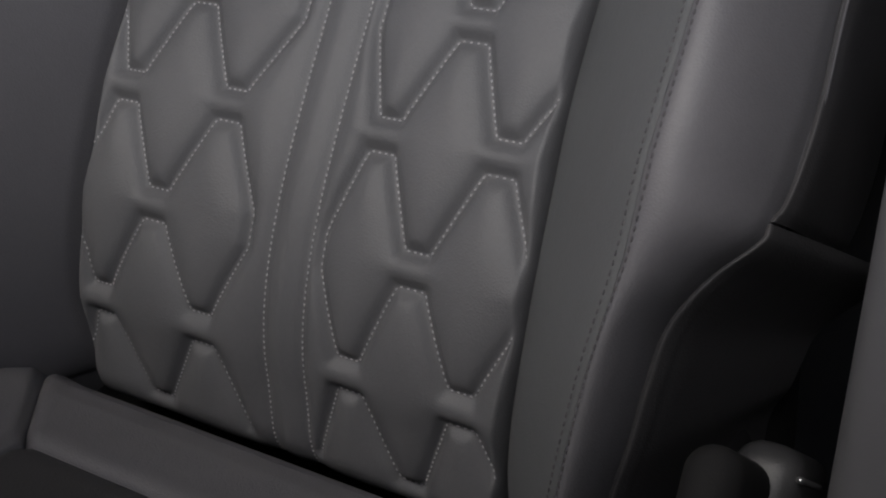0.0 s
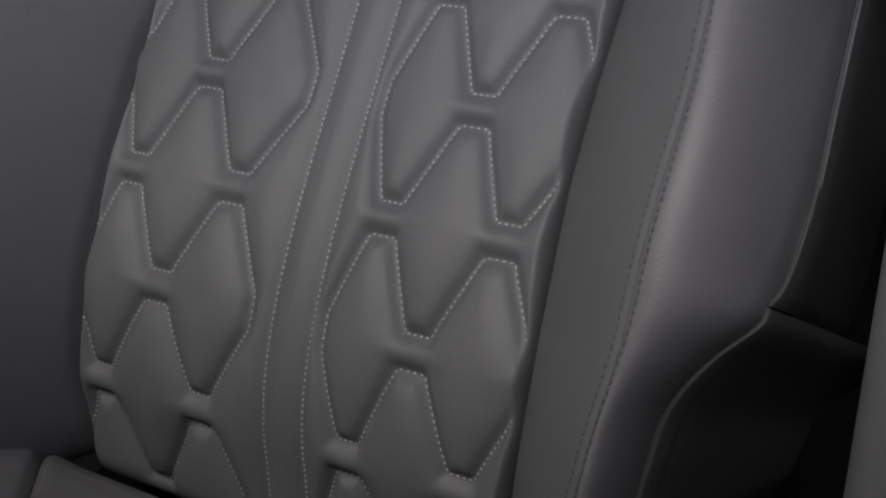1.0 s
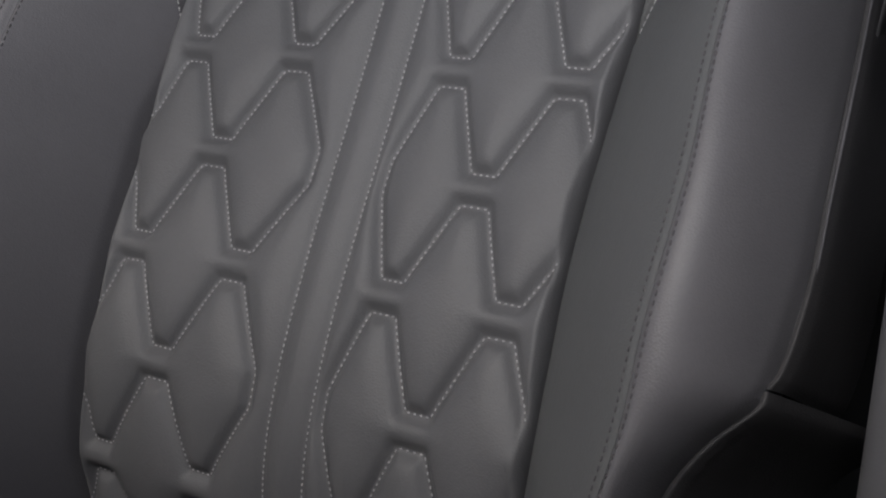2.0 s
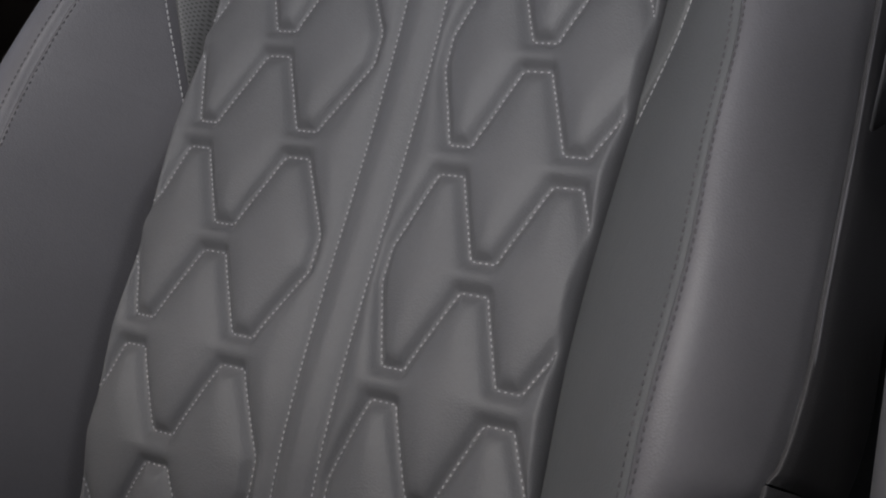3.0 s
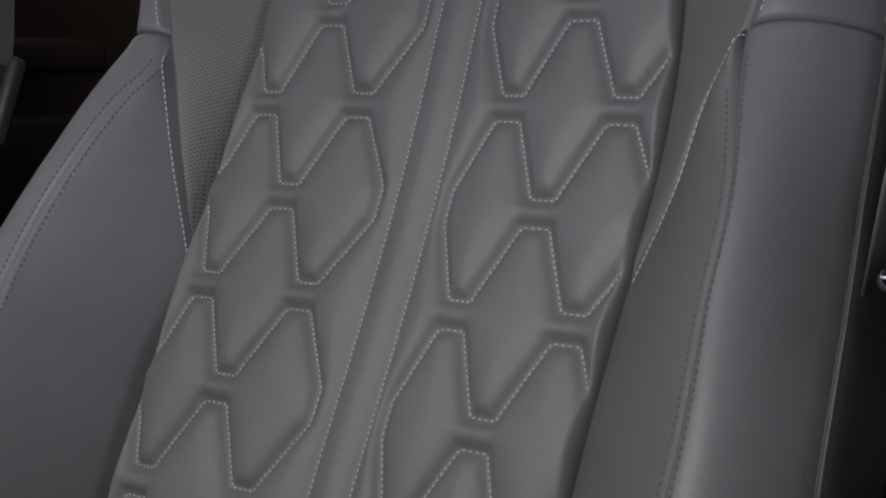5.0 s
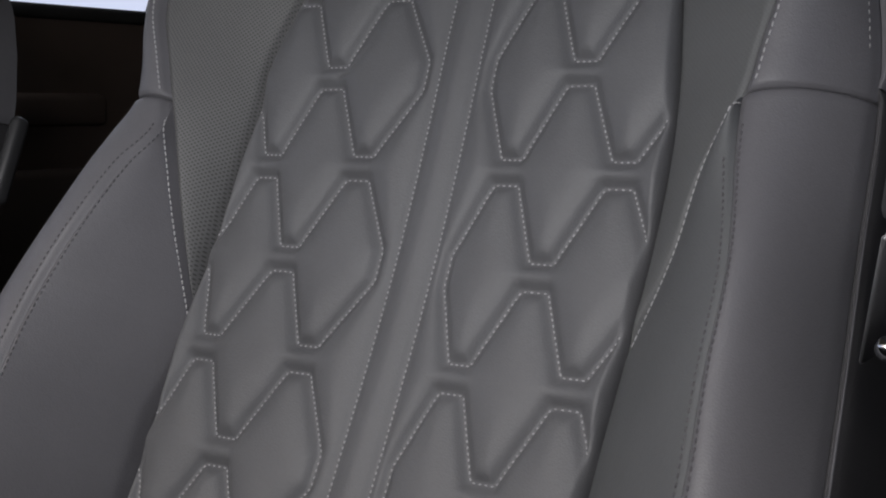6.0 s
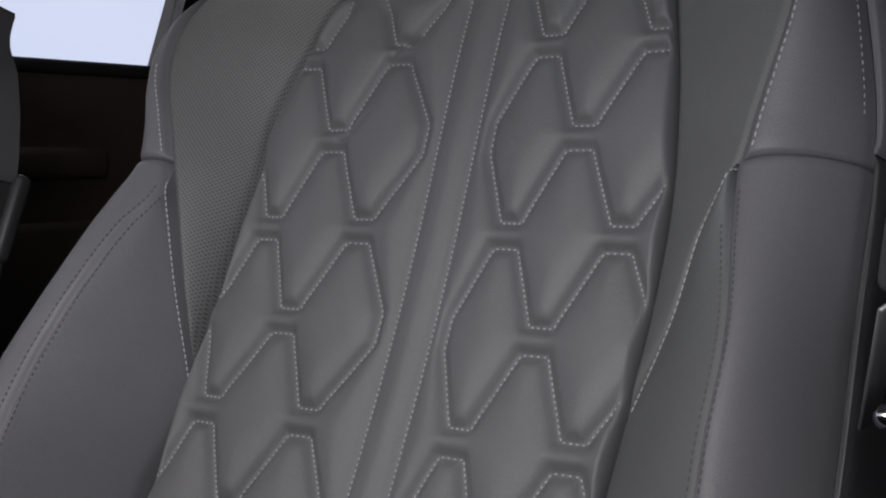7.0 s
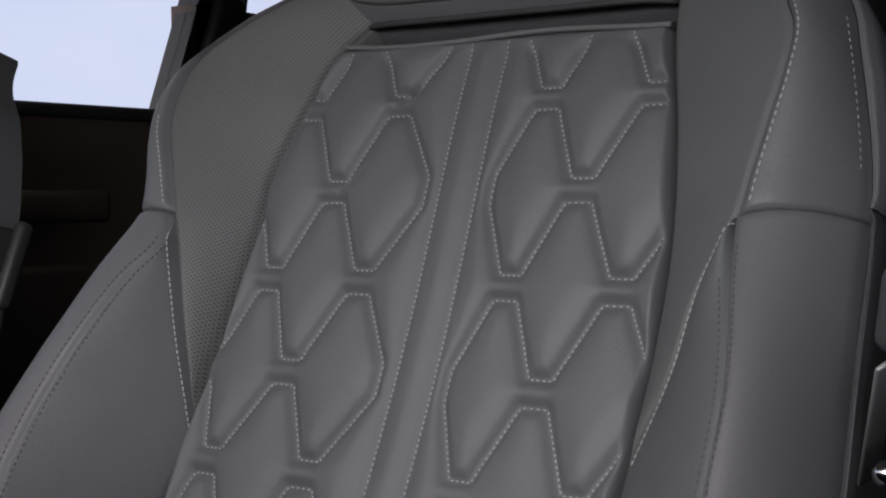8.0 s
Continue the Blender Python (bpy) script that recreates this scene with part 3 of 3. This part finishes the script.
def build_seat():
    seat = empty("car_seat", "grey quilted leather car seat with pale stitching", "seat", "front seats", at=(0, 0, 0))
    # quilted middle
    v = np.linspace(-0.352, 0.315, 580)[:, None]
    s = np.linspace(0, 1, 270)[None, :]
    u = EDGE_L(v)[0] + (EDGE_R(v)[0] - EDGE_L(v)[0]) * s
    vv = np.broadcast_to(v, u.shape)
    sheet("quilted_panel", on_seat(u, vv, quilt_height(u, vv)), np.stack([u, vv], -1), LEATHER_SOFT, seat, "grey leather quilted in six-sided pads", -0.02 * normal_at(vv))

    # side panels
    def inner_r(x):
        (a, b), (c, d) = EDGE_R(x), FLARE_R(x)
        return np.where(x < 0.045, a, c), np.where(x < 0.045, b - 0.004, d)

    def inner_l(x):
        (a, b), (c, d) = EDGE_L(x), FLARE_L(x)
        return np.where(x < 0.033, a - 0.012 * np.clip((0.033 - x) / 0.06, 0, 1), c), np.where(x < 0.033, b - 0.004 - 0.006 * np.clip((x + 0.027) / 0.06, 0, 1), d)

    def pierced_edge(x):
        (a, b), (c, d) = EDGE_L(x), FLARE_L(x)
        gap = np.minimum(0.002, 0.4 * np.maximum(a - c, 0))
        return a - gap, b + 0.5 * gap
    pierced_r = panel("pierced_panel", 0.047, 0.388, EDGE_R, FLARE_R, LEATHER_FINE, seat, "grey leather pierced with fine holes", 0.002, 1.0, (0.006, 0.002))
    pierced_l = panel("pierced_panel", 0.035, 0.388, FLARE_L, pierced_edge, LEATHER_PIERCED, seat, "grey leather pierced with fine holes", 0.004, 1.0, (0.003, 0.003))
    inner_line_r = panel("inner_bolster", -0.352, 0.177, inner_r, RIDGE_R, LEATHER_COOL, seat, "smooth grey leather", 0.008, 1.0, (0.005, 0.0012), (0.032, 0.003))
    inner_line_l = panel("inner_bolster", -0.352, 0.177, RIDGE_L, inner_l, LEATHER, seat, "smooth grey leather", 0.004, 1.0, (0.0032, 0.006), (0.032, 0.003))
    outer_line_r = panel("outer_bolster", -0.352, 0.178, RIDGE_R, SIDE_R, LEATHER, seat, "smooth grey leather", 0.008, 1.6, (0.0012, 0.0042), (0.032, 0.003), lift=0.012)
    outer_line_l = panel("outer_bolster", -0.352, 0.180, SIDE_L, RIDGE_L, LEATHER, seat, "smooth grey leather", 0.006, 0.6, (0.002, 0.0032), (0.032, 0.003))
    shoulder_line_r = panel("shoulder", 0.178, 0.388, FLARE_R, SIDE_R, LEATHER, seat, "smooth grey leather", 0.005, 1.6, (0.003, 0.002), (0.002, 0.003), lift_low=0.012)
    shoulder_line_l = panel("shoulder", 0.180, 0.388, SIDE_L, FLARE_L, LEATHER, seat, "smooth grey leather", 0.006, 0.6, (0.002, 0.003), (0.002, 0.003))
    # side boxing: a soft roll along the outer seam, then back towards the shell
    # the two lower pieces get their shade from the darker leather colour
    for low, high, mat in ((-0.352, -0.1145, LEATHER_SHADED), (-0.1135, 0.1965, LEATHER_SHADED), (0.1975, 0.388, LEATHER)):
        x = np.linspace(low, high, int((high - low) / 0.0022))[:, None]
        back = (np.linspace(0, 1, 44) ** 2)[None, :] * (0.13 if high < 0 else 0.092)
        a, b = SIDE_R(x)
        wide = np.interp(x, [-0.35, -0.16, -0.11, 0.1, 0.20, 0.27, 0.36], [0.007, 0.007, 0.006, 0.006, 0.007, 0.011, 0.008])
        a = a + 0.0006 + wide * (1 - np.exp(-back / 0.0055)) + (0.20 if high < 0 else 0.04) * np.maximum(back - 0.012, 0)
        b = b + 0.0012 * np.exp(-((back - 0.0024) / 0.0018) ** 2) - 0.0020 - np.maximum(back - 0.002, 0) - roll(x, -0.262, 0.055)
        dip = groove(x - low, 0.0022, 0.0035) + groove(high - x, 0.0022, 0.0035)
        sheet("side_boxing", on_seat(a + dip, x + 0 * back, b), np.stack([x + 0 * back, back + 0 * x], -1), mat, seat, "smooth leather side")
    # welts and cords
    x = np.linspace(-0.113, 0.190, 220)
    a, b = SIDE_R(x)
    thin = np.clip((x + 0.110) / 0.05, 0, 1)
    tube("piping", on_seat(a + 0.0022 - 0.003 * (1 - thin), x, b - 0.0026 - 0.0045 * (1 - thin)), 0.0014, LEATHER, seat, "grey leather cord")
    a = np.linspace(-0.117, 0.123, 120)
    tube("top_welt", on_seat(a, 0.314 + 0.0016 * np.sin(a * 38) - 0.0016 * np.exp(-((a + 0.085) / 0.03) ** 2), 0.0056), 0.0019, PIPING, seat, "pale rolled edge")
    # cap that rolls back under the head restraint; dark leather paints the gap's shade
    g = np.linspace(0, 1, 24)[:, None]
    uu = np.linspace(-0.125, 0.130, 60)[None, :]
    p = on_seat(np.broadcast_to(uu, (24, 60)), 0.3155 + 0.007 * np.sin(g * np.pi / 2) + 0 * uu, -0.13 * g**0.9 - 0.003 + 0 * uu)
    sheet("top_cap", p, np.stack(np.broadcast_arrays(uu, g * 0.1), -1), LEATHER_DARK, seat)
    # hard shell behind
    vs = np.linspace(-0.36, 0.40, 60)
    ring = []
    for q in vs:
        (ul, wl), (ur, wr) = SIDE_L(np.array(q)), SIDE_R(np.array(q))
        e = np.interp(q, [0.30, 0.40], [1.0, 0.55])
        ring.append([(ul + 0.003, wl - 0.006), (ul + 0.004, -0.03 * e), (ul * 0.93, -0.085 * e), (ul * 0.6, -0.115 * e), (0, -0.12 * e), (ur * 0.6, -0.115 * e), (ur * 0.93, -0.085 * e), (ur - 0.004, -0.03 * e), (ur - 0.003, min(wr - 0.006, 0.024)), (ur * 0.7, -0.022), (0, -0.025), (ul * 0.7, -0.022)])
    ring = np.array(ring)
    ring = np.concatenate([ring, ring[:, :1]], 1)
    p = on_seat(ring[..., 0], vs[:, None] + 0 * ring[..., 0], ring[..., 1])
    sheet("back_shell", p, np.stack([ring[..., 0], ring[..., 1]], -1), PLASTIC_MATT, seat, "black moulded back shell")
    # head restraint
    rest = superquad("head_restraint", LEATHER, seat, (-0.008, 0.4298, -0.030), (0.150, 0.099, 0.052), 0.34, "grey leather head restraint", 0.6)
    q = np.linspace(-0.118, 0.118, 60)
    tube("lip", on_seat(q, 0.3318 + 0.006 * np.abs(q / 0.118) ** 6, 0.006 - 0.012 * np.abs(q / 0.118) ** 8), 0.0022, LEATHER_SHADED, rest, "rolled leather edge")
    turn = np.linspace(-np.pi, np.pi, 90)
    cu, cv = (np.sign(f) * np.abs(f) ** 0.34 * np.cos(0.62) ** 0.6 for f in (np.cos(turn), np.sin(turn)))
    tube("cover_seam", on_seat(-0.008 + 0.150 * cu, 0.4298 + 0.099 * cv, -0.0305 + 0.052 * np.sin(0.62) ** 0.6 + 0.6 * (0.099 * cv + 0.099)), 0.0011, LEATHER_DARK, rest, "dark sewn seam", 6)
    for du in (-0.06, 0.06):
        q = np.linspace(0.30, 0.40, 8)
        tube("post", on_seat(0.006 + du + 0 * q, q, -0.055), 0.006, CHROME, seat, "chrome post", 12)
    # cushion
    cushion_panel("cushion_middle", (-0.226, 0.89), (0.19, -0.4), 0, 0.120, LEATHER, seat, "smooth grey leather")
    cushion_panel("cushion_insert", (-0.226, 0.89), (0.19, -0.4), 0.1215, 0.46, LEATHER_DARK, seat, "dark grey leather")
    cushion_panel("cushion_bolster", (-0.285, 0.0), (-0.2275, 0.89), 0, 0.46, LEATHER, seat, "smooth grey leather")
    cushion_panel("cushion_bolster", (0.1915, -0.4), (0.25, 0.0), 0, 0.46, LEATHER, seat, "smooth grey leather")
    bm = bmesh.new()
    box(bm, pose(-0.01, -0.27, 0.52), 0.50, 0.52, 0.16, 0.03)
    box(bm, pose(-0.01, -0.20, 0.41), 0.40, 0.40, 0.08, 0.01)
    part("seat_base", bm, PLASTIC, seat, "black seat base on its rails")
    # pale stitching
    loose = []
    for a, b in FLAT + SLANT:
        got = quilt_path(a, b)
        if got:
            loose += stitch_poses(*got, 0.0034, 0.0001)
    joined_stitches("quilt_stitching", loose, THREAD, seat, label="pale thread")
    loose = stitch_poses(*inner_line_r(0.0035, 0.050, 0.174), 0.0040, 0.0003)
    loose += stitch_poses(*shoulder_line_r(0.0058, 0.184, 0.335), 0.0046, 0.0003)
    loose += stitch_poses(*inner_line_l(0.0045, 0.037, 0.172, True), 0.0040, 0.0003)
    loose += stitch_poses(*shoulder_line_l(0.0055, 0.184, 0.250, True), 0.0040, 0.0003)
    joined_stitches("seam_stitching", loose, THREAD, seat, 0.0030, 0.00055, "pale thread")
    joined_stitches("shoulder_stitching", stitch_poses(*shoulder_line_r(0.0050, 0.215, 0.305, True), 0.0046, 0.0002), THREAD_MID, seat, 0.0026, 0.0005, "grey thread")
    loose = stitch_poses(*inner_line_r(0.0060, -0.31, 0.140, True), 0.0042, 0.0000) + stitch_poses(*outer_line_r(0.0042, -0.31, 0.160), 0.0042, 0.0001)
    loose += stitch_poses(*inner_line_l(0.0045, -0.31, 0.150), 0.0042, 0.0002) + stitch_poses(*outer_line_l(0.0060, -0.31, 0.158, True), 0.0042, 0.0001)
    joined_stitches("bolster_stitching", loose, THREAD_GREY, seat, 0.0026, 0.0006, "dark thread")
    # the two lines up the middle, stitch by stitch
    cv, cf = capsule(0.0018, 0.00049)
    STITCH.from_pydata(cv, [], cf)
    STITCH.polygons.foreach_set("use_smooth", [True] * len(STITCH.polygons))
    STITCH.materials.append(THREAD)
    loose = []
    for side in (-0.0135, 0.0135):
        got = quilt_path((side, -0.33), (side, -0.155))
        loose += stitch_poses(*got, 0.0035, 0.0001)
        got = quilt_path((side, -0.155), (side, 0.312))
        for m in stitch_poses(*got, 0.0035, 0.0001):
            ob = new("stitch", STITCH)
            ob.parent, ob.matrix_basis = seat, m
    joined_stitches("lower_stitching", loose, THREAD, seat, label="pale thread")
    return seat


car_seat = build_seat()
other = copy_thing(car_seat, pose(-0.866, 0.28, -0.005, 11, 0, 0))
tagged(other, "grey leather car seat beside the far door")
bm = bmesh.new()
box(bm, pose(-0.562, 0.215, BASE + 0.122, -22, 0, 0), 0.014, 0.018, 0.085, 0.0068, 5)
handle = part("side_handle", bm, PLASTIC_DIM, other, "grey plastic handle on the seat's side")
handle.matrix_basis = other.matrix_basis.inverted()


# ---- beside the seat ----
def side_shield():
    """Black moulded cover of the recliner with its lever and cap."""
    ob = empty("recliner_cover", "black plastic recliner cover beside the backrest", "seat cover")
    bm = bmesh.new()
    near = [bm.verts.new((0.240, y, BASE + z)) for y, z in ((0.02, -0.150), (0.075, -0.160), (0.10, -0.34), (-0.02, -0.40), (-0.05, -0.28), (-0.02, -0.19))]
    far = [bm.verts.new((0.20, v.co.y, v.co.z)) for v in near]
    bm.faces.new(near)
    bm.faces.new(far[::-1])
    for i in range(6):
        bm.faces.new((near[i], far[i], far[(i + 1) % 6], near[(i + 1) % 6]))
    bmesh.ops.recalc_face_normals(bm, faces=bm.faces)
    bmesh.ops.bevel(bm, geom=list(bm.edges), offset=0.012, segments=4, affect="EDGES", profile=0.5)
    cover = part("cover", bm, PLASTIC_MATT, ob)
    bm = bmesh.new()
    box(bm, pose(0.258, -0.104, BASE - 0.236, -34, 0, 4), 0.026, 0.085, 0.11, 0.0125, 6)
    part("lever", bm, PLASTIC_MATT, ob, "dark grey rounded lever")
    bm = bmesh.new()
    bmesh.ops.create_cone(bm, cap_ends=True, segments=24, radius1=0.007, radius2=0.005, depth=0.006, matrix=pose(0.242, 0.02, BASE - 0.195, 0, 90, 0))
    part("screw_cap", bm, PLASTIC, cover, "small round cap")
    return ob


side_shield()


def belt_buckle():
    """Grey buckle low beside the seat, with a bright rim across it."""
    ob = empty("belt_buckle", "grey belt buckle with a bright rim low beside the seat", "belt buckle")
    m = pose(0.262, -0.046, BASE - 0.270, -33, 0, 0)
    bm = bmesh.new()
    box(bm, m, 0.034, 0.075, 0.125, 0.013, 5)
    part("housing", bm, PLASTIC_DIM, ob)
    tube("rim", np.array([m @ Vector((0.0165, y, 0.0490)) for y in np.linspace(-0.036, 0.008, 9)]), 0.0016, material("brushed_metal", (0.75, 0.75, 0.77), 0.42, 1.0), ob, "bright metal rim", 10)
    bm = bmesh.new()
    box(bm, m @ pose(0, 0, -0.10), 0.012, 0.04, 0.10, 0.004, 2)
    part("stalk", bm, PLASTIC, ob)


belt_buckle()

# pillar beside the seat, its edge towards the seat
bm = bmesh.new()
box(bm, pose(0.366, -0.02, BASE - 0.20, 0, 2.2, 0), 0.14, 0.13, 0.46, 0.018, 5)
tagged(part("pillar_trim", bm, PLASTIC_GREY, None), "grey plastic pillar trim beside the seat", "pillar", kind="structure")


def seat_belt():
    """Belt hanging beside the backrest: webbing, the tongue's grip and its metal blade with a bright eye."""
    ob = empty("seat_belt", "black seat belt with a metal tongue beside the seat", "seat belt")
    bm = bmesh.new()
    box(bm, pose(0.322, -0.052, 1.365, 0, 0, -38), 0.046, 0.0016, 0.585, 0.0005, 1)
    part("webbing", bm, WEBBING, ob, "black woven webbing")
    bm = bmesh.new()
    box(bm, pose(0.311, -0.047, 1.086, 0, 10, -38), 0.052, 0.013, 0.036, 0.006, 4)
    part("grip", bm, PLASTIC_DIM, ob, "dark grey plastic grip")
    low, high = Vector((0.2705, 0.022, 1.006)), Vector((0.301, -0.068, 1.072))
    ahead = (high - low).normalized()
    side = ahead.cross(Vector((0.5, -0.8, 0.3))).normalized()
    m = Matrix((side, ahead.cross(side) * -1, ahead)).transposed().to_4x4()
    m.translation = (low + high) / 2
    bm = bmesh.new()
    box(bm, m, 0.011, 0.0024, (high - low).length, 0.001, 2)
    blade = part("blade", bm, material("dull_steel", (0.26, 0.26, 0.27), 0.4, 0.35), ob, "dull steel blade")
    bm = bmesh.new()
    bmesh.ops.create_cone(bm, cap_ends=True, segments=20, radius1=0.0062, radius2=0.0048, depth=0.005, matrix=pose(0.2885, -0.016, 1.0185, 62, 0, 20))
    part("eye", bm, CHROME, blade, "bright chrome eye")


seat_belt()
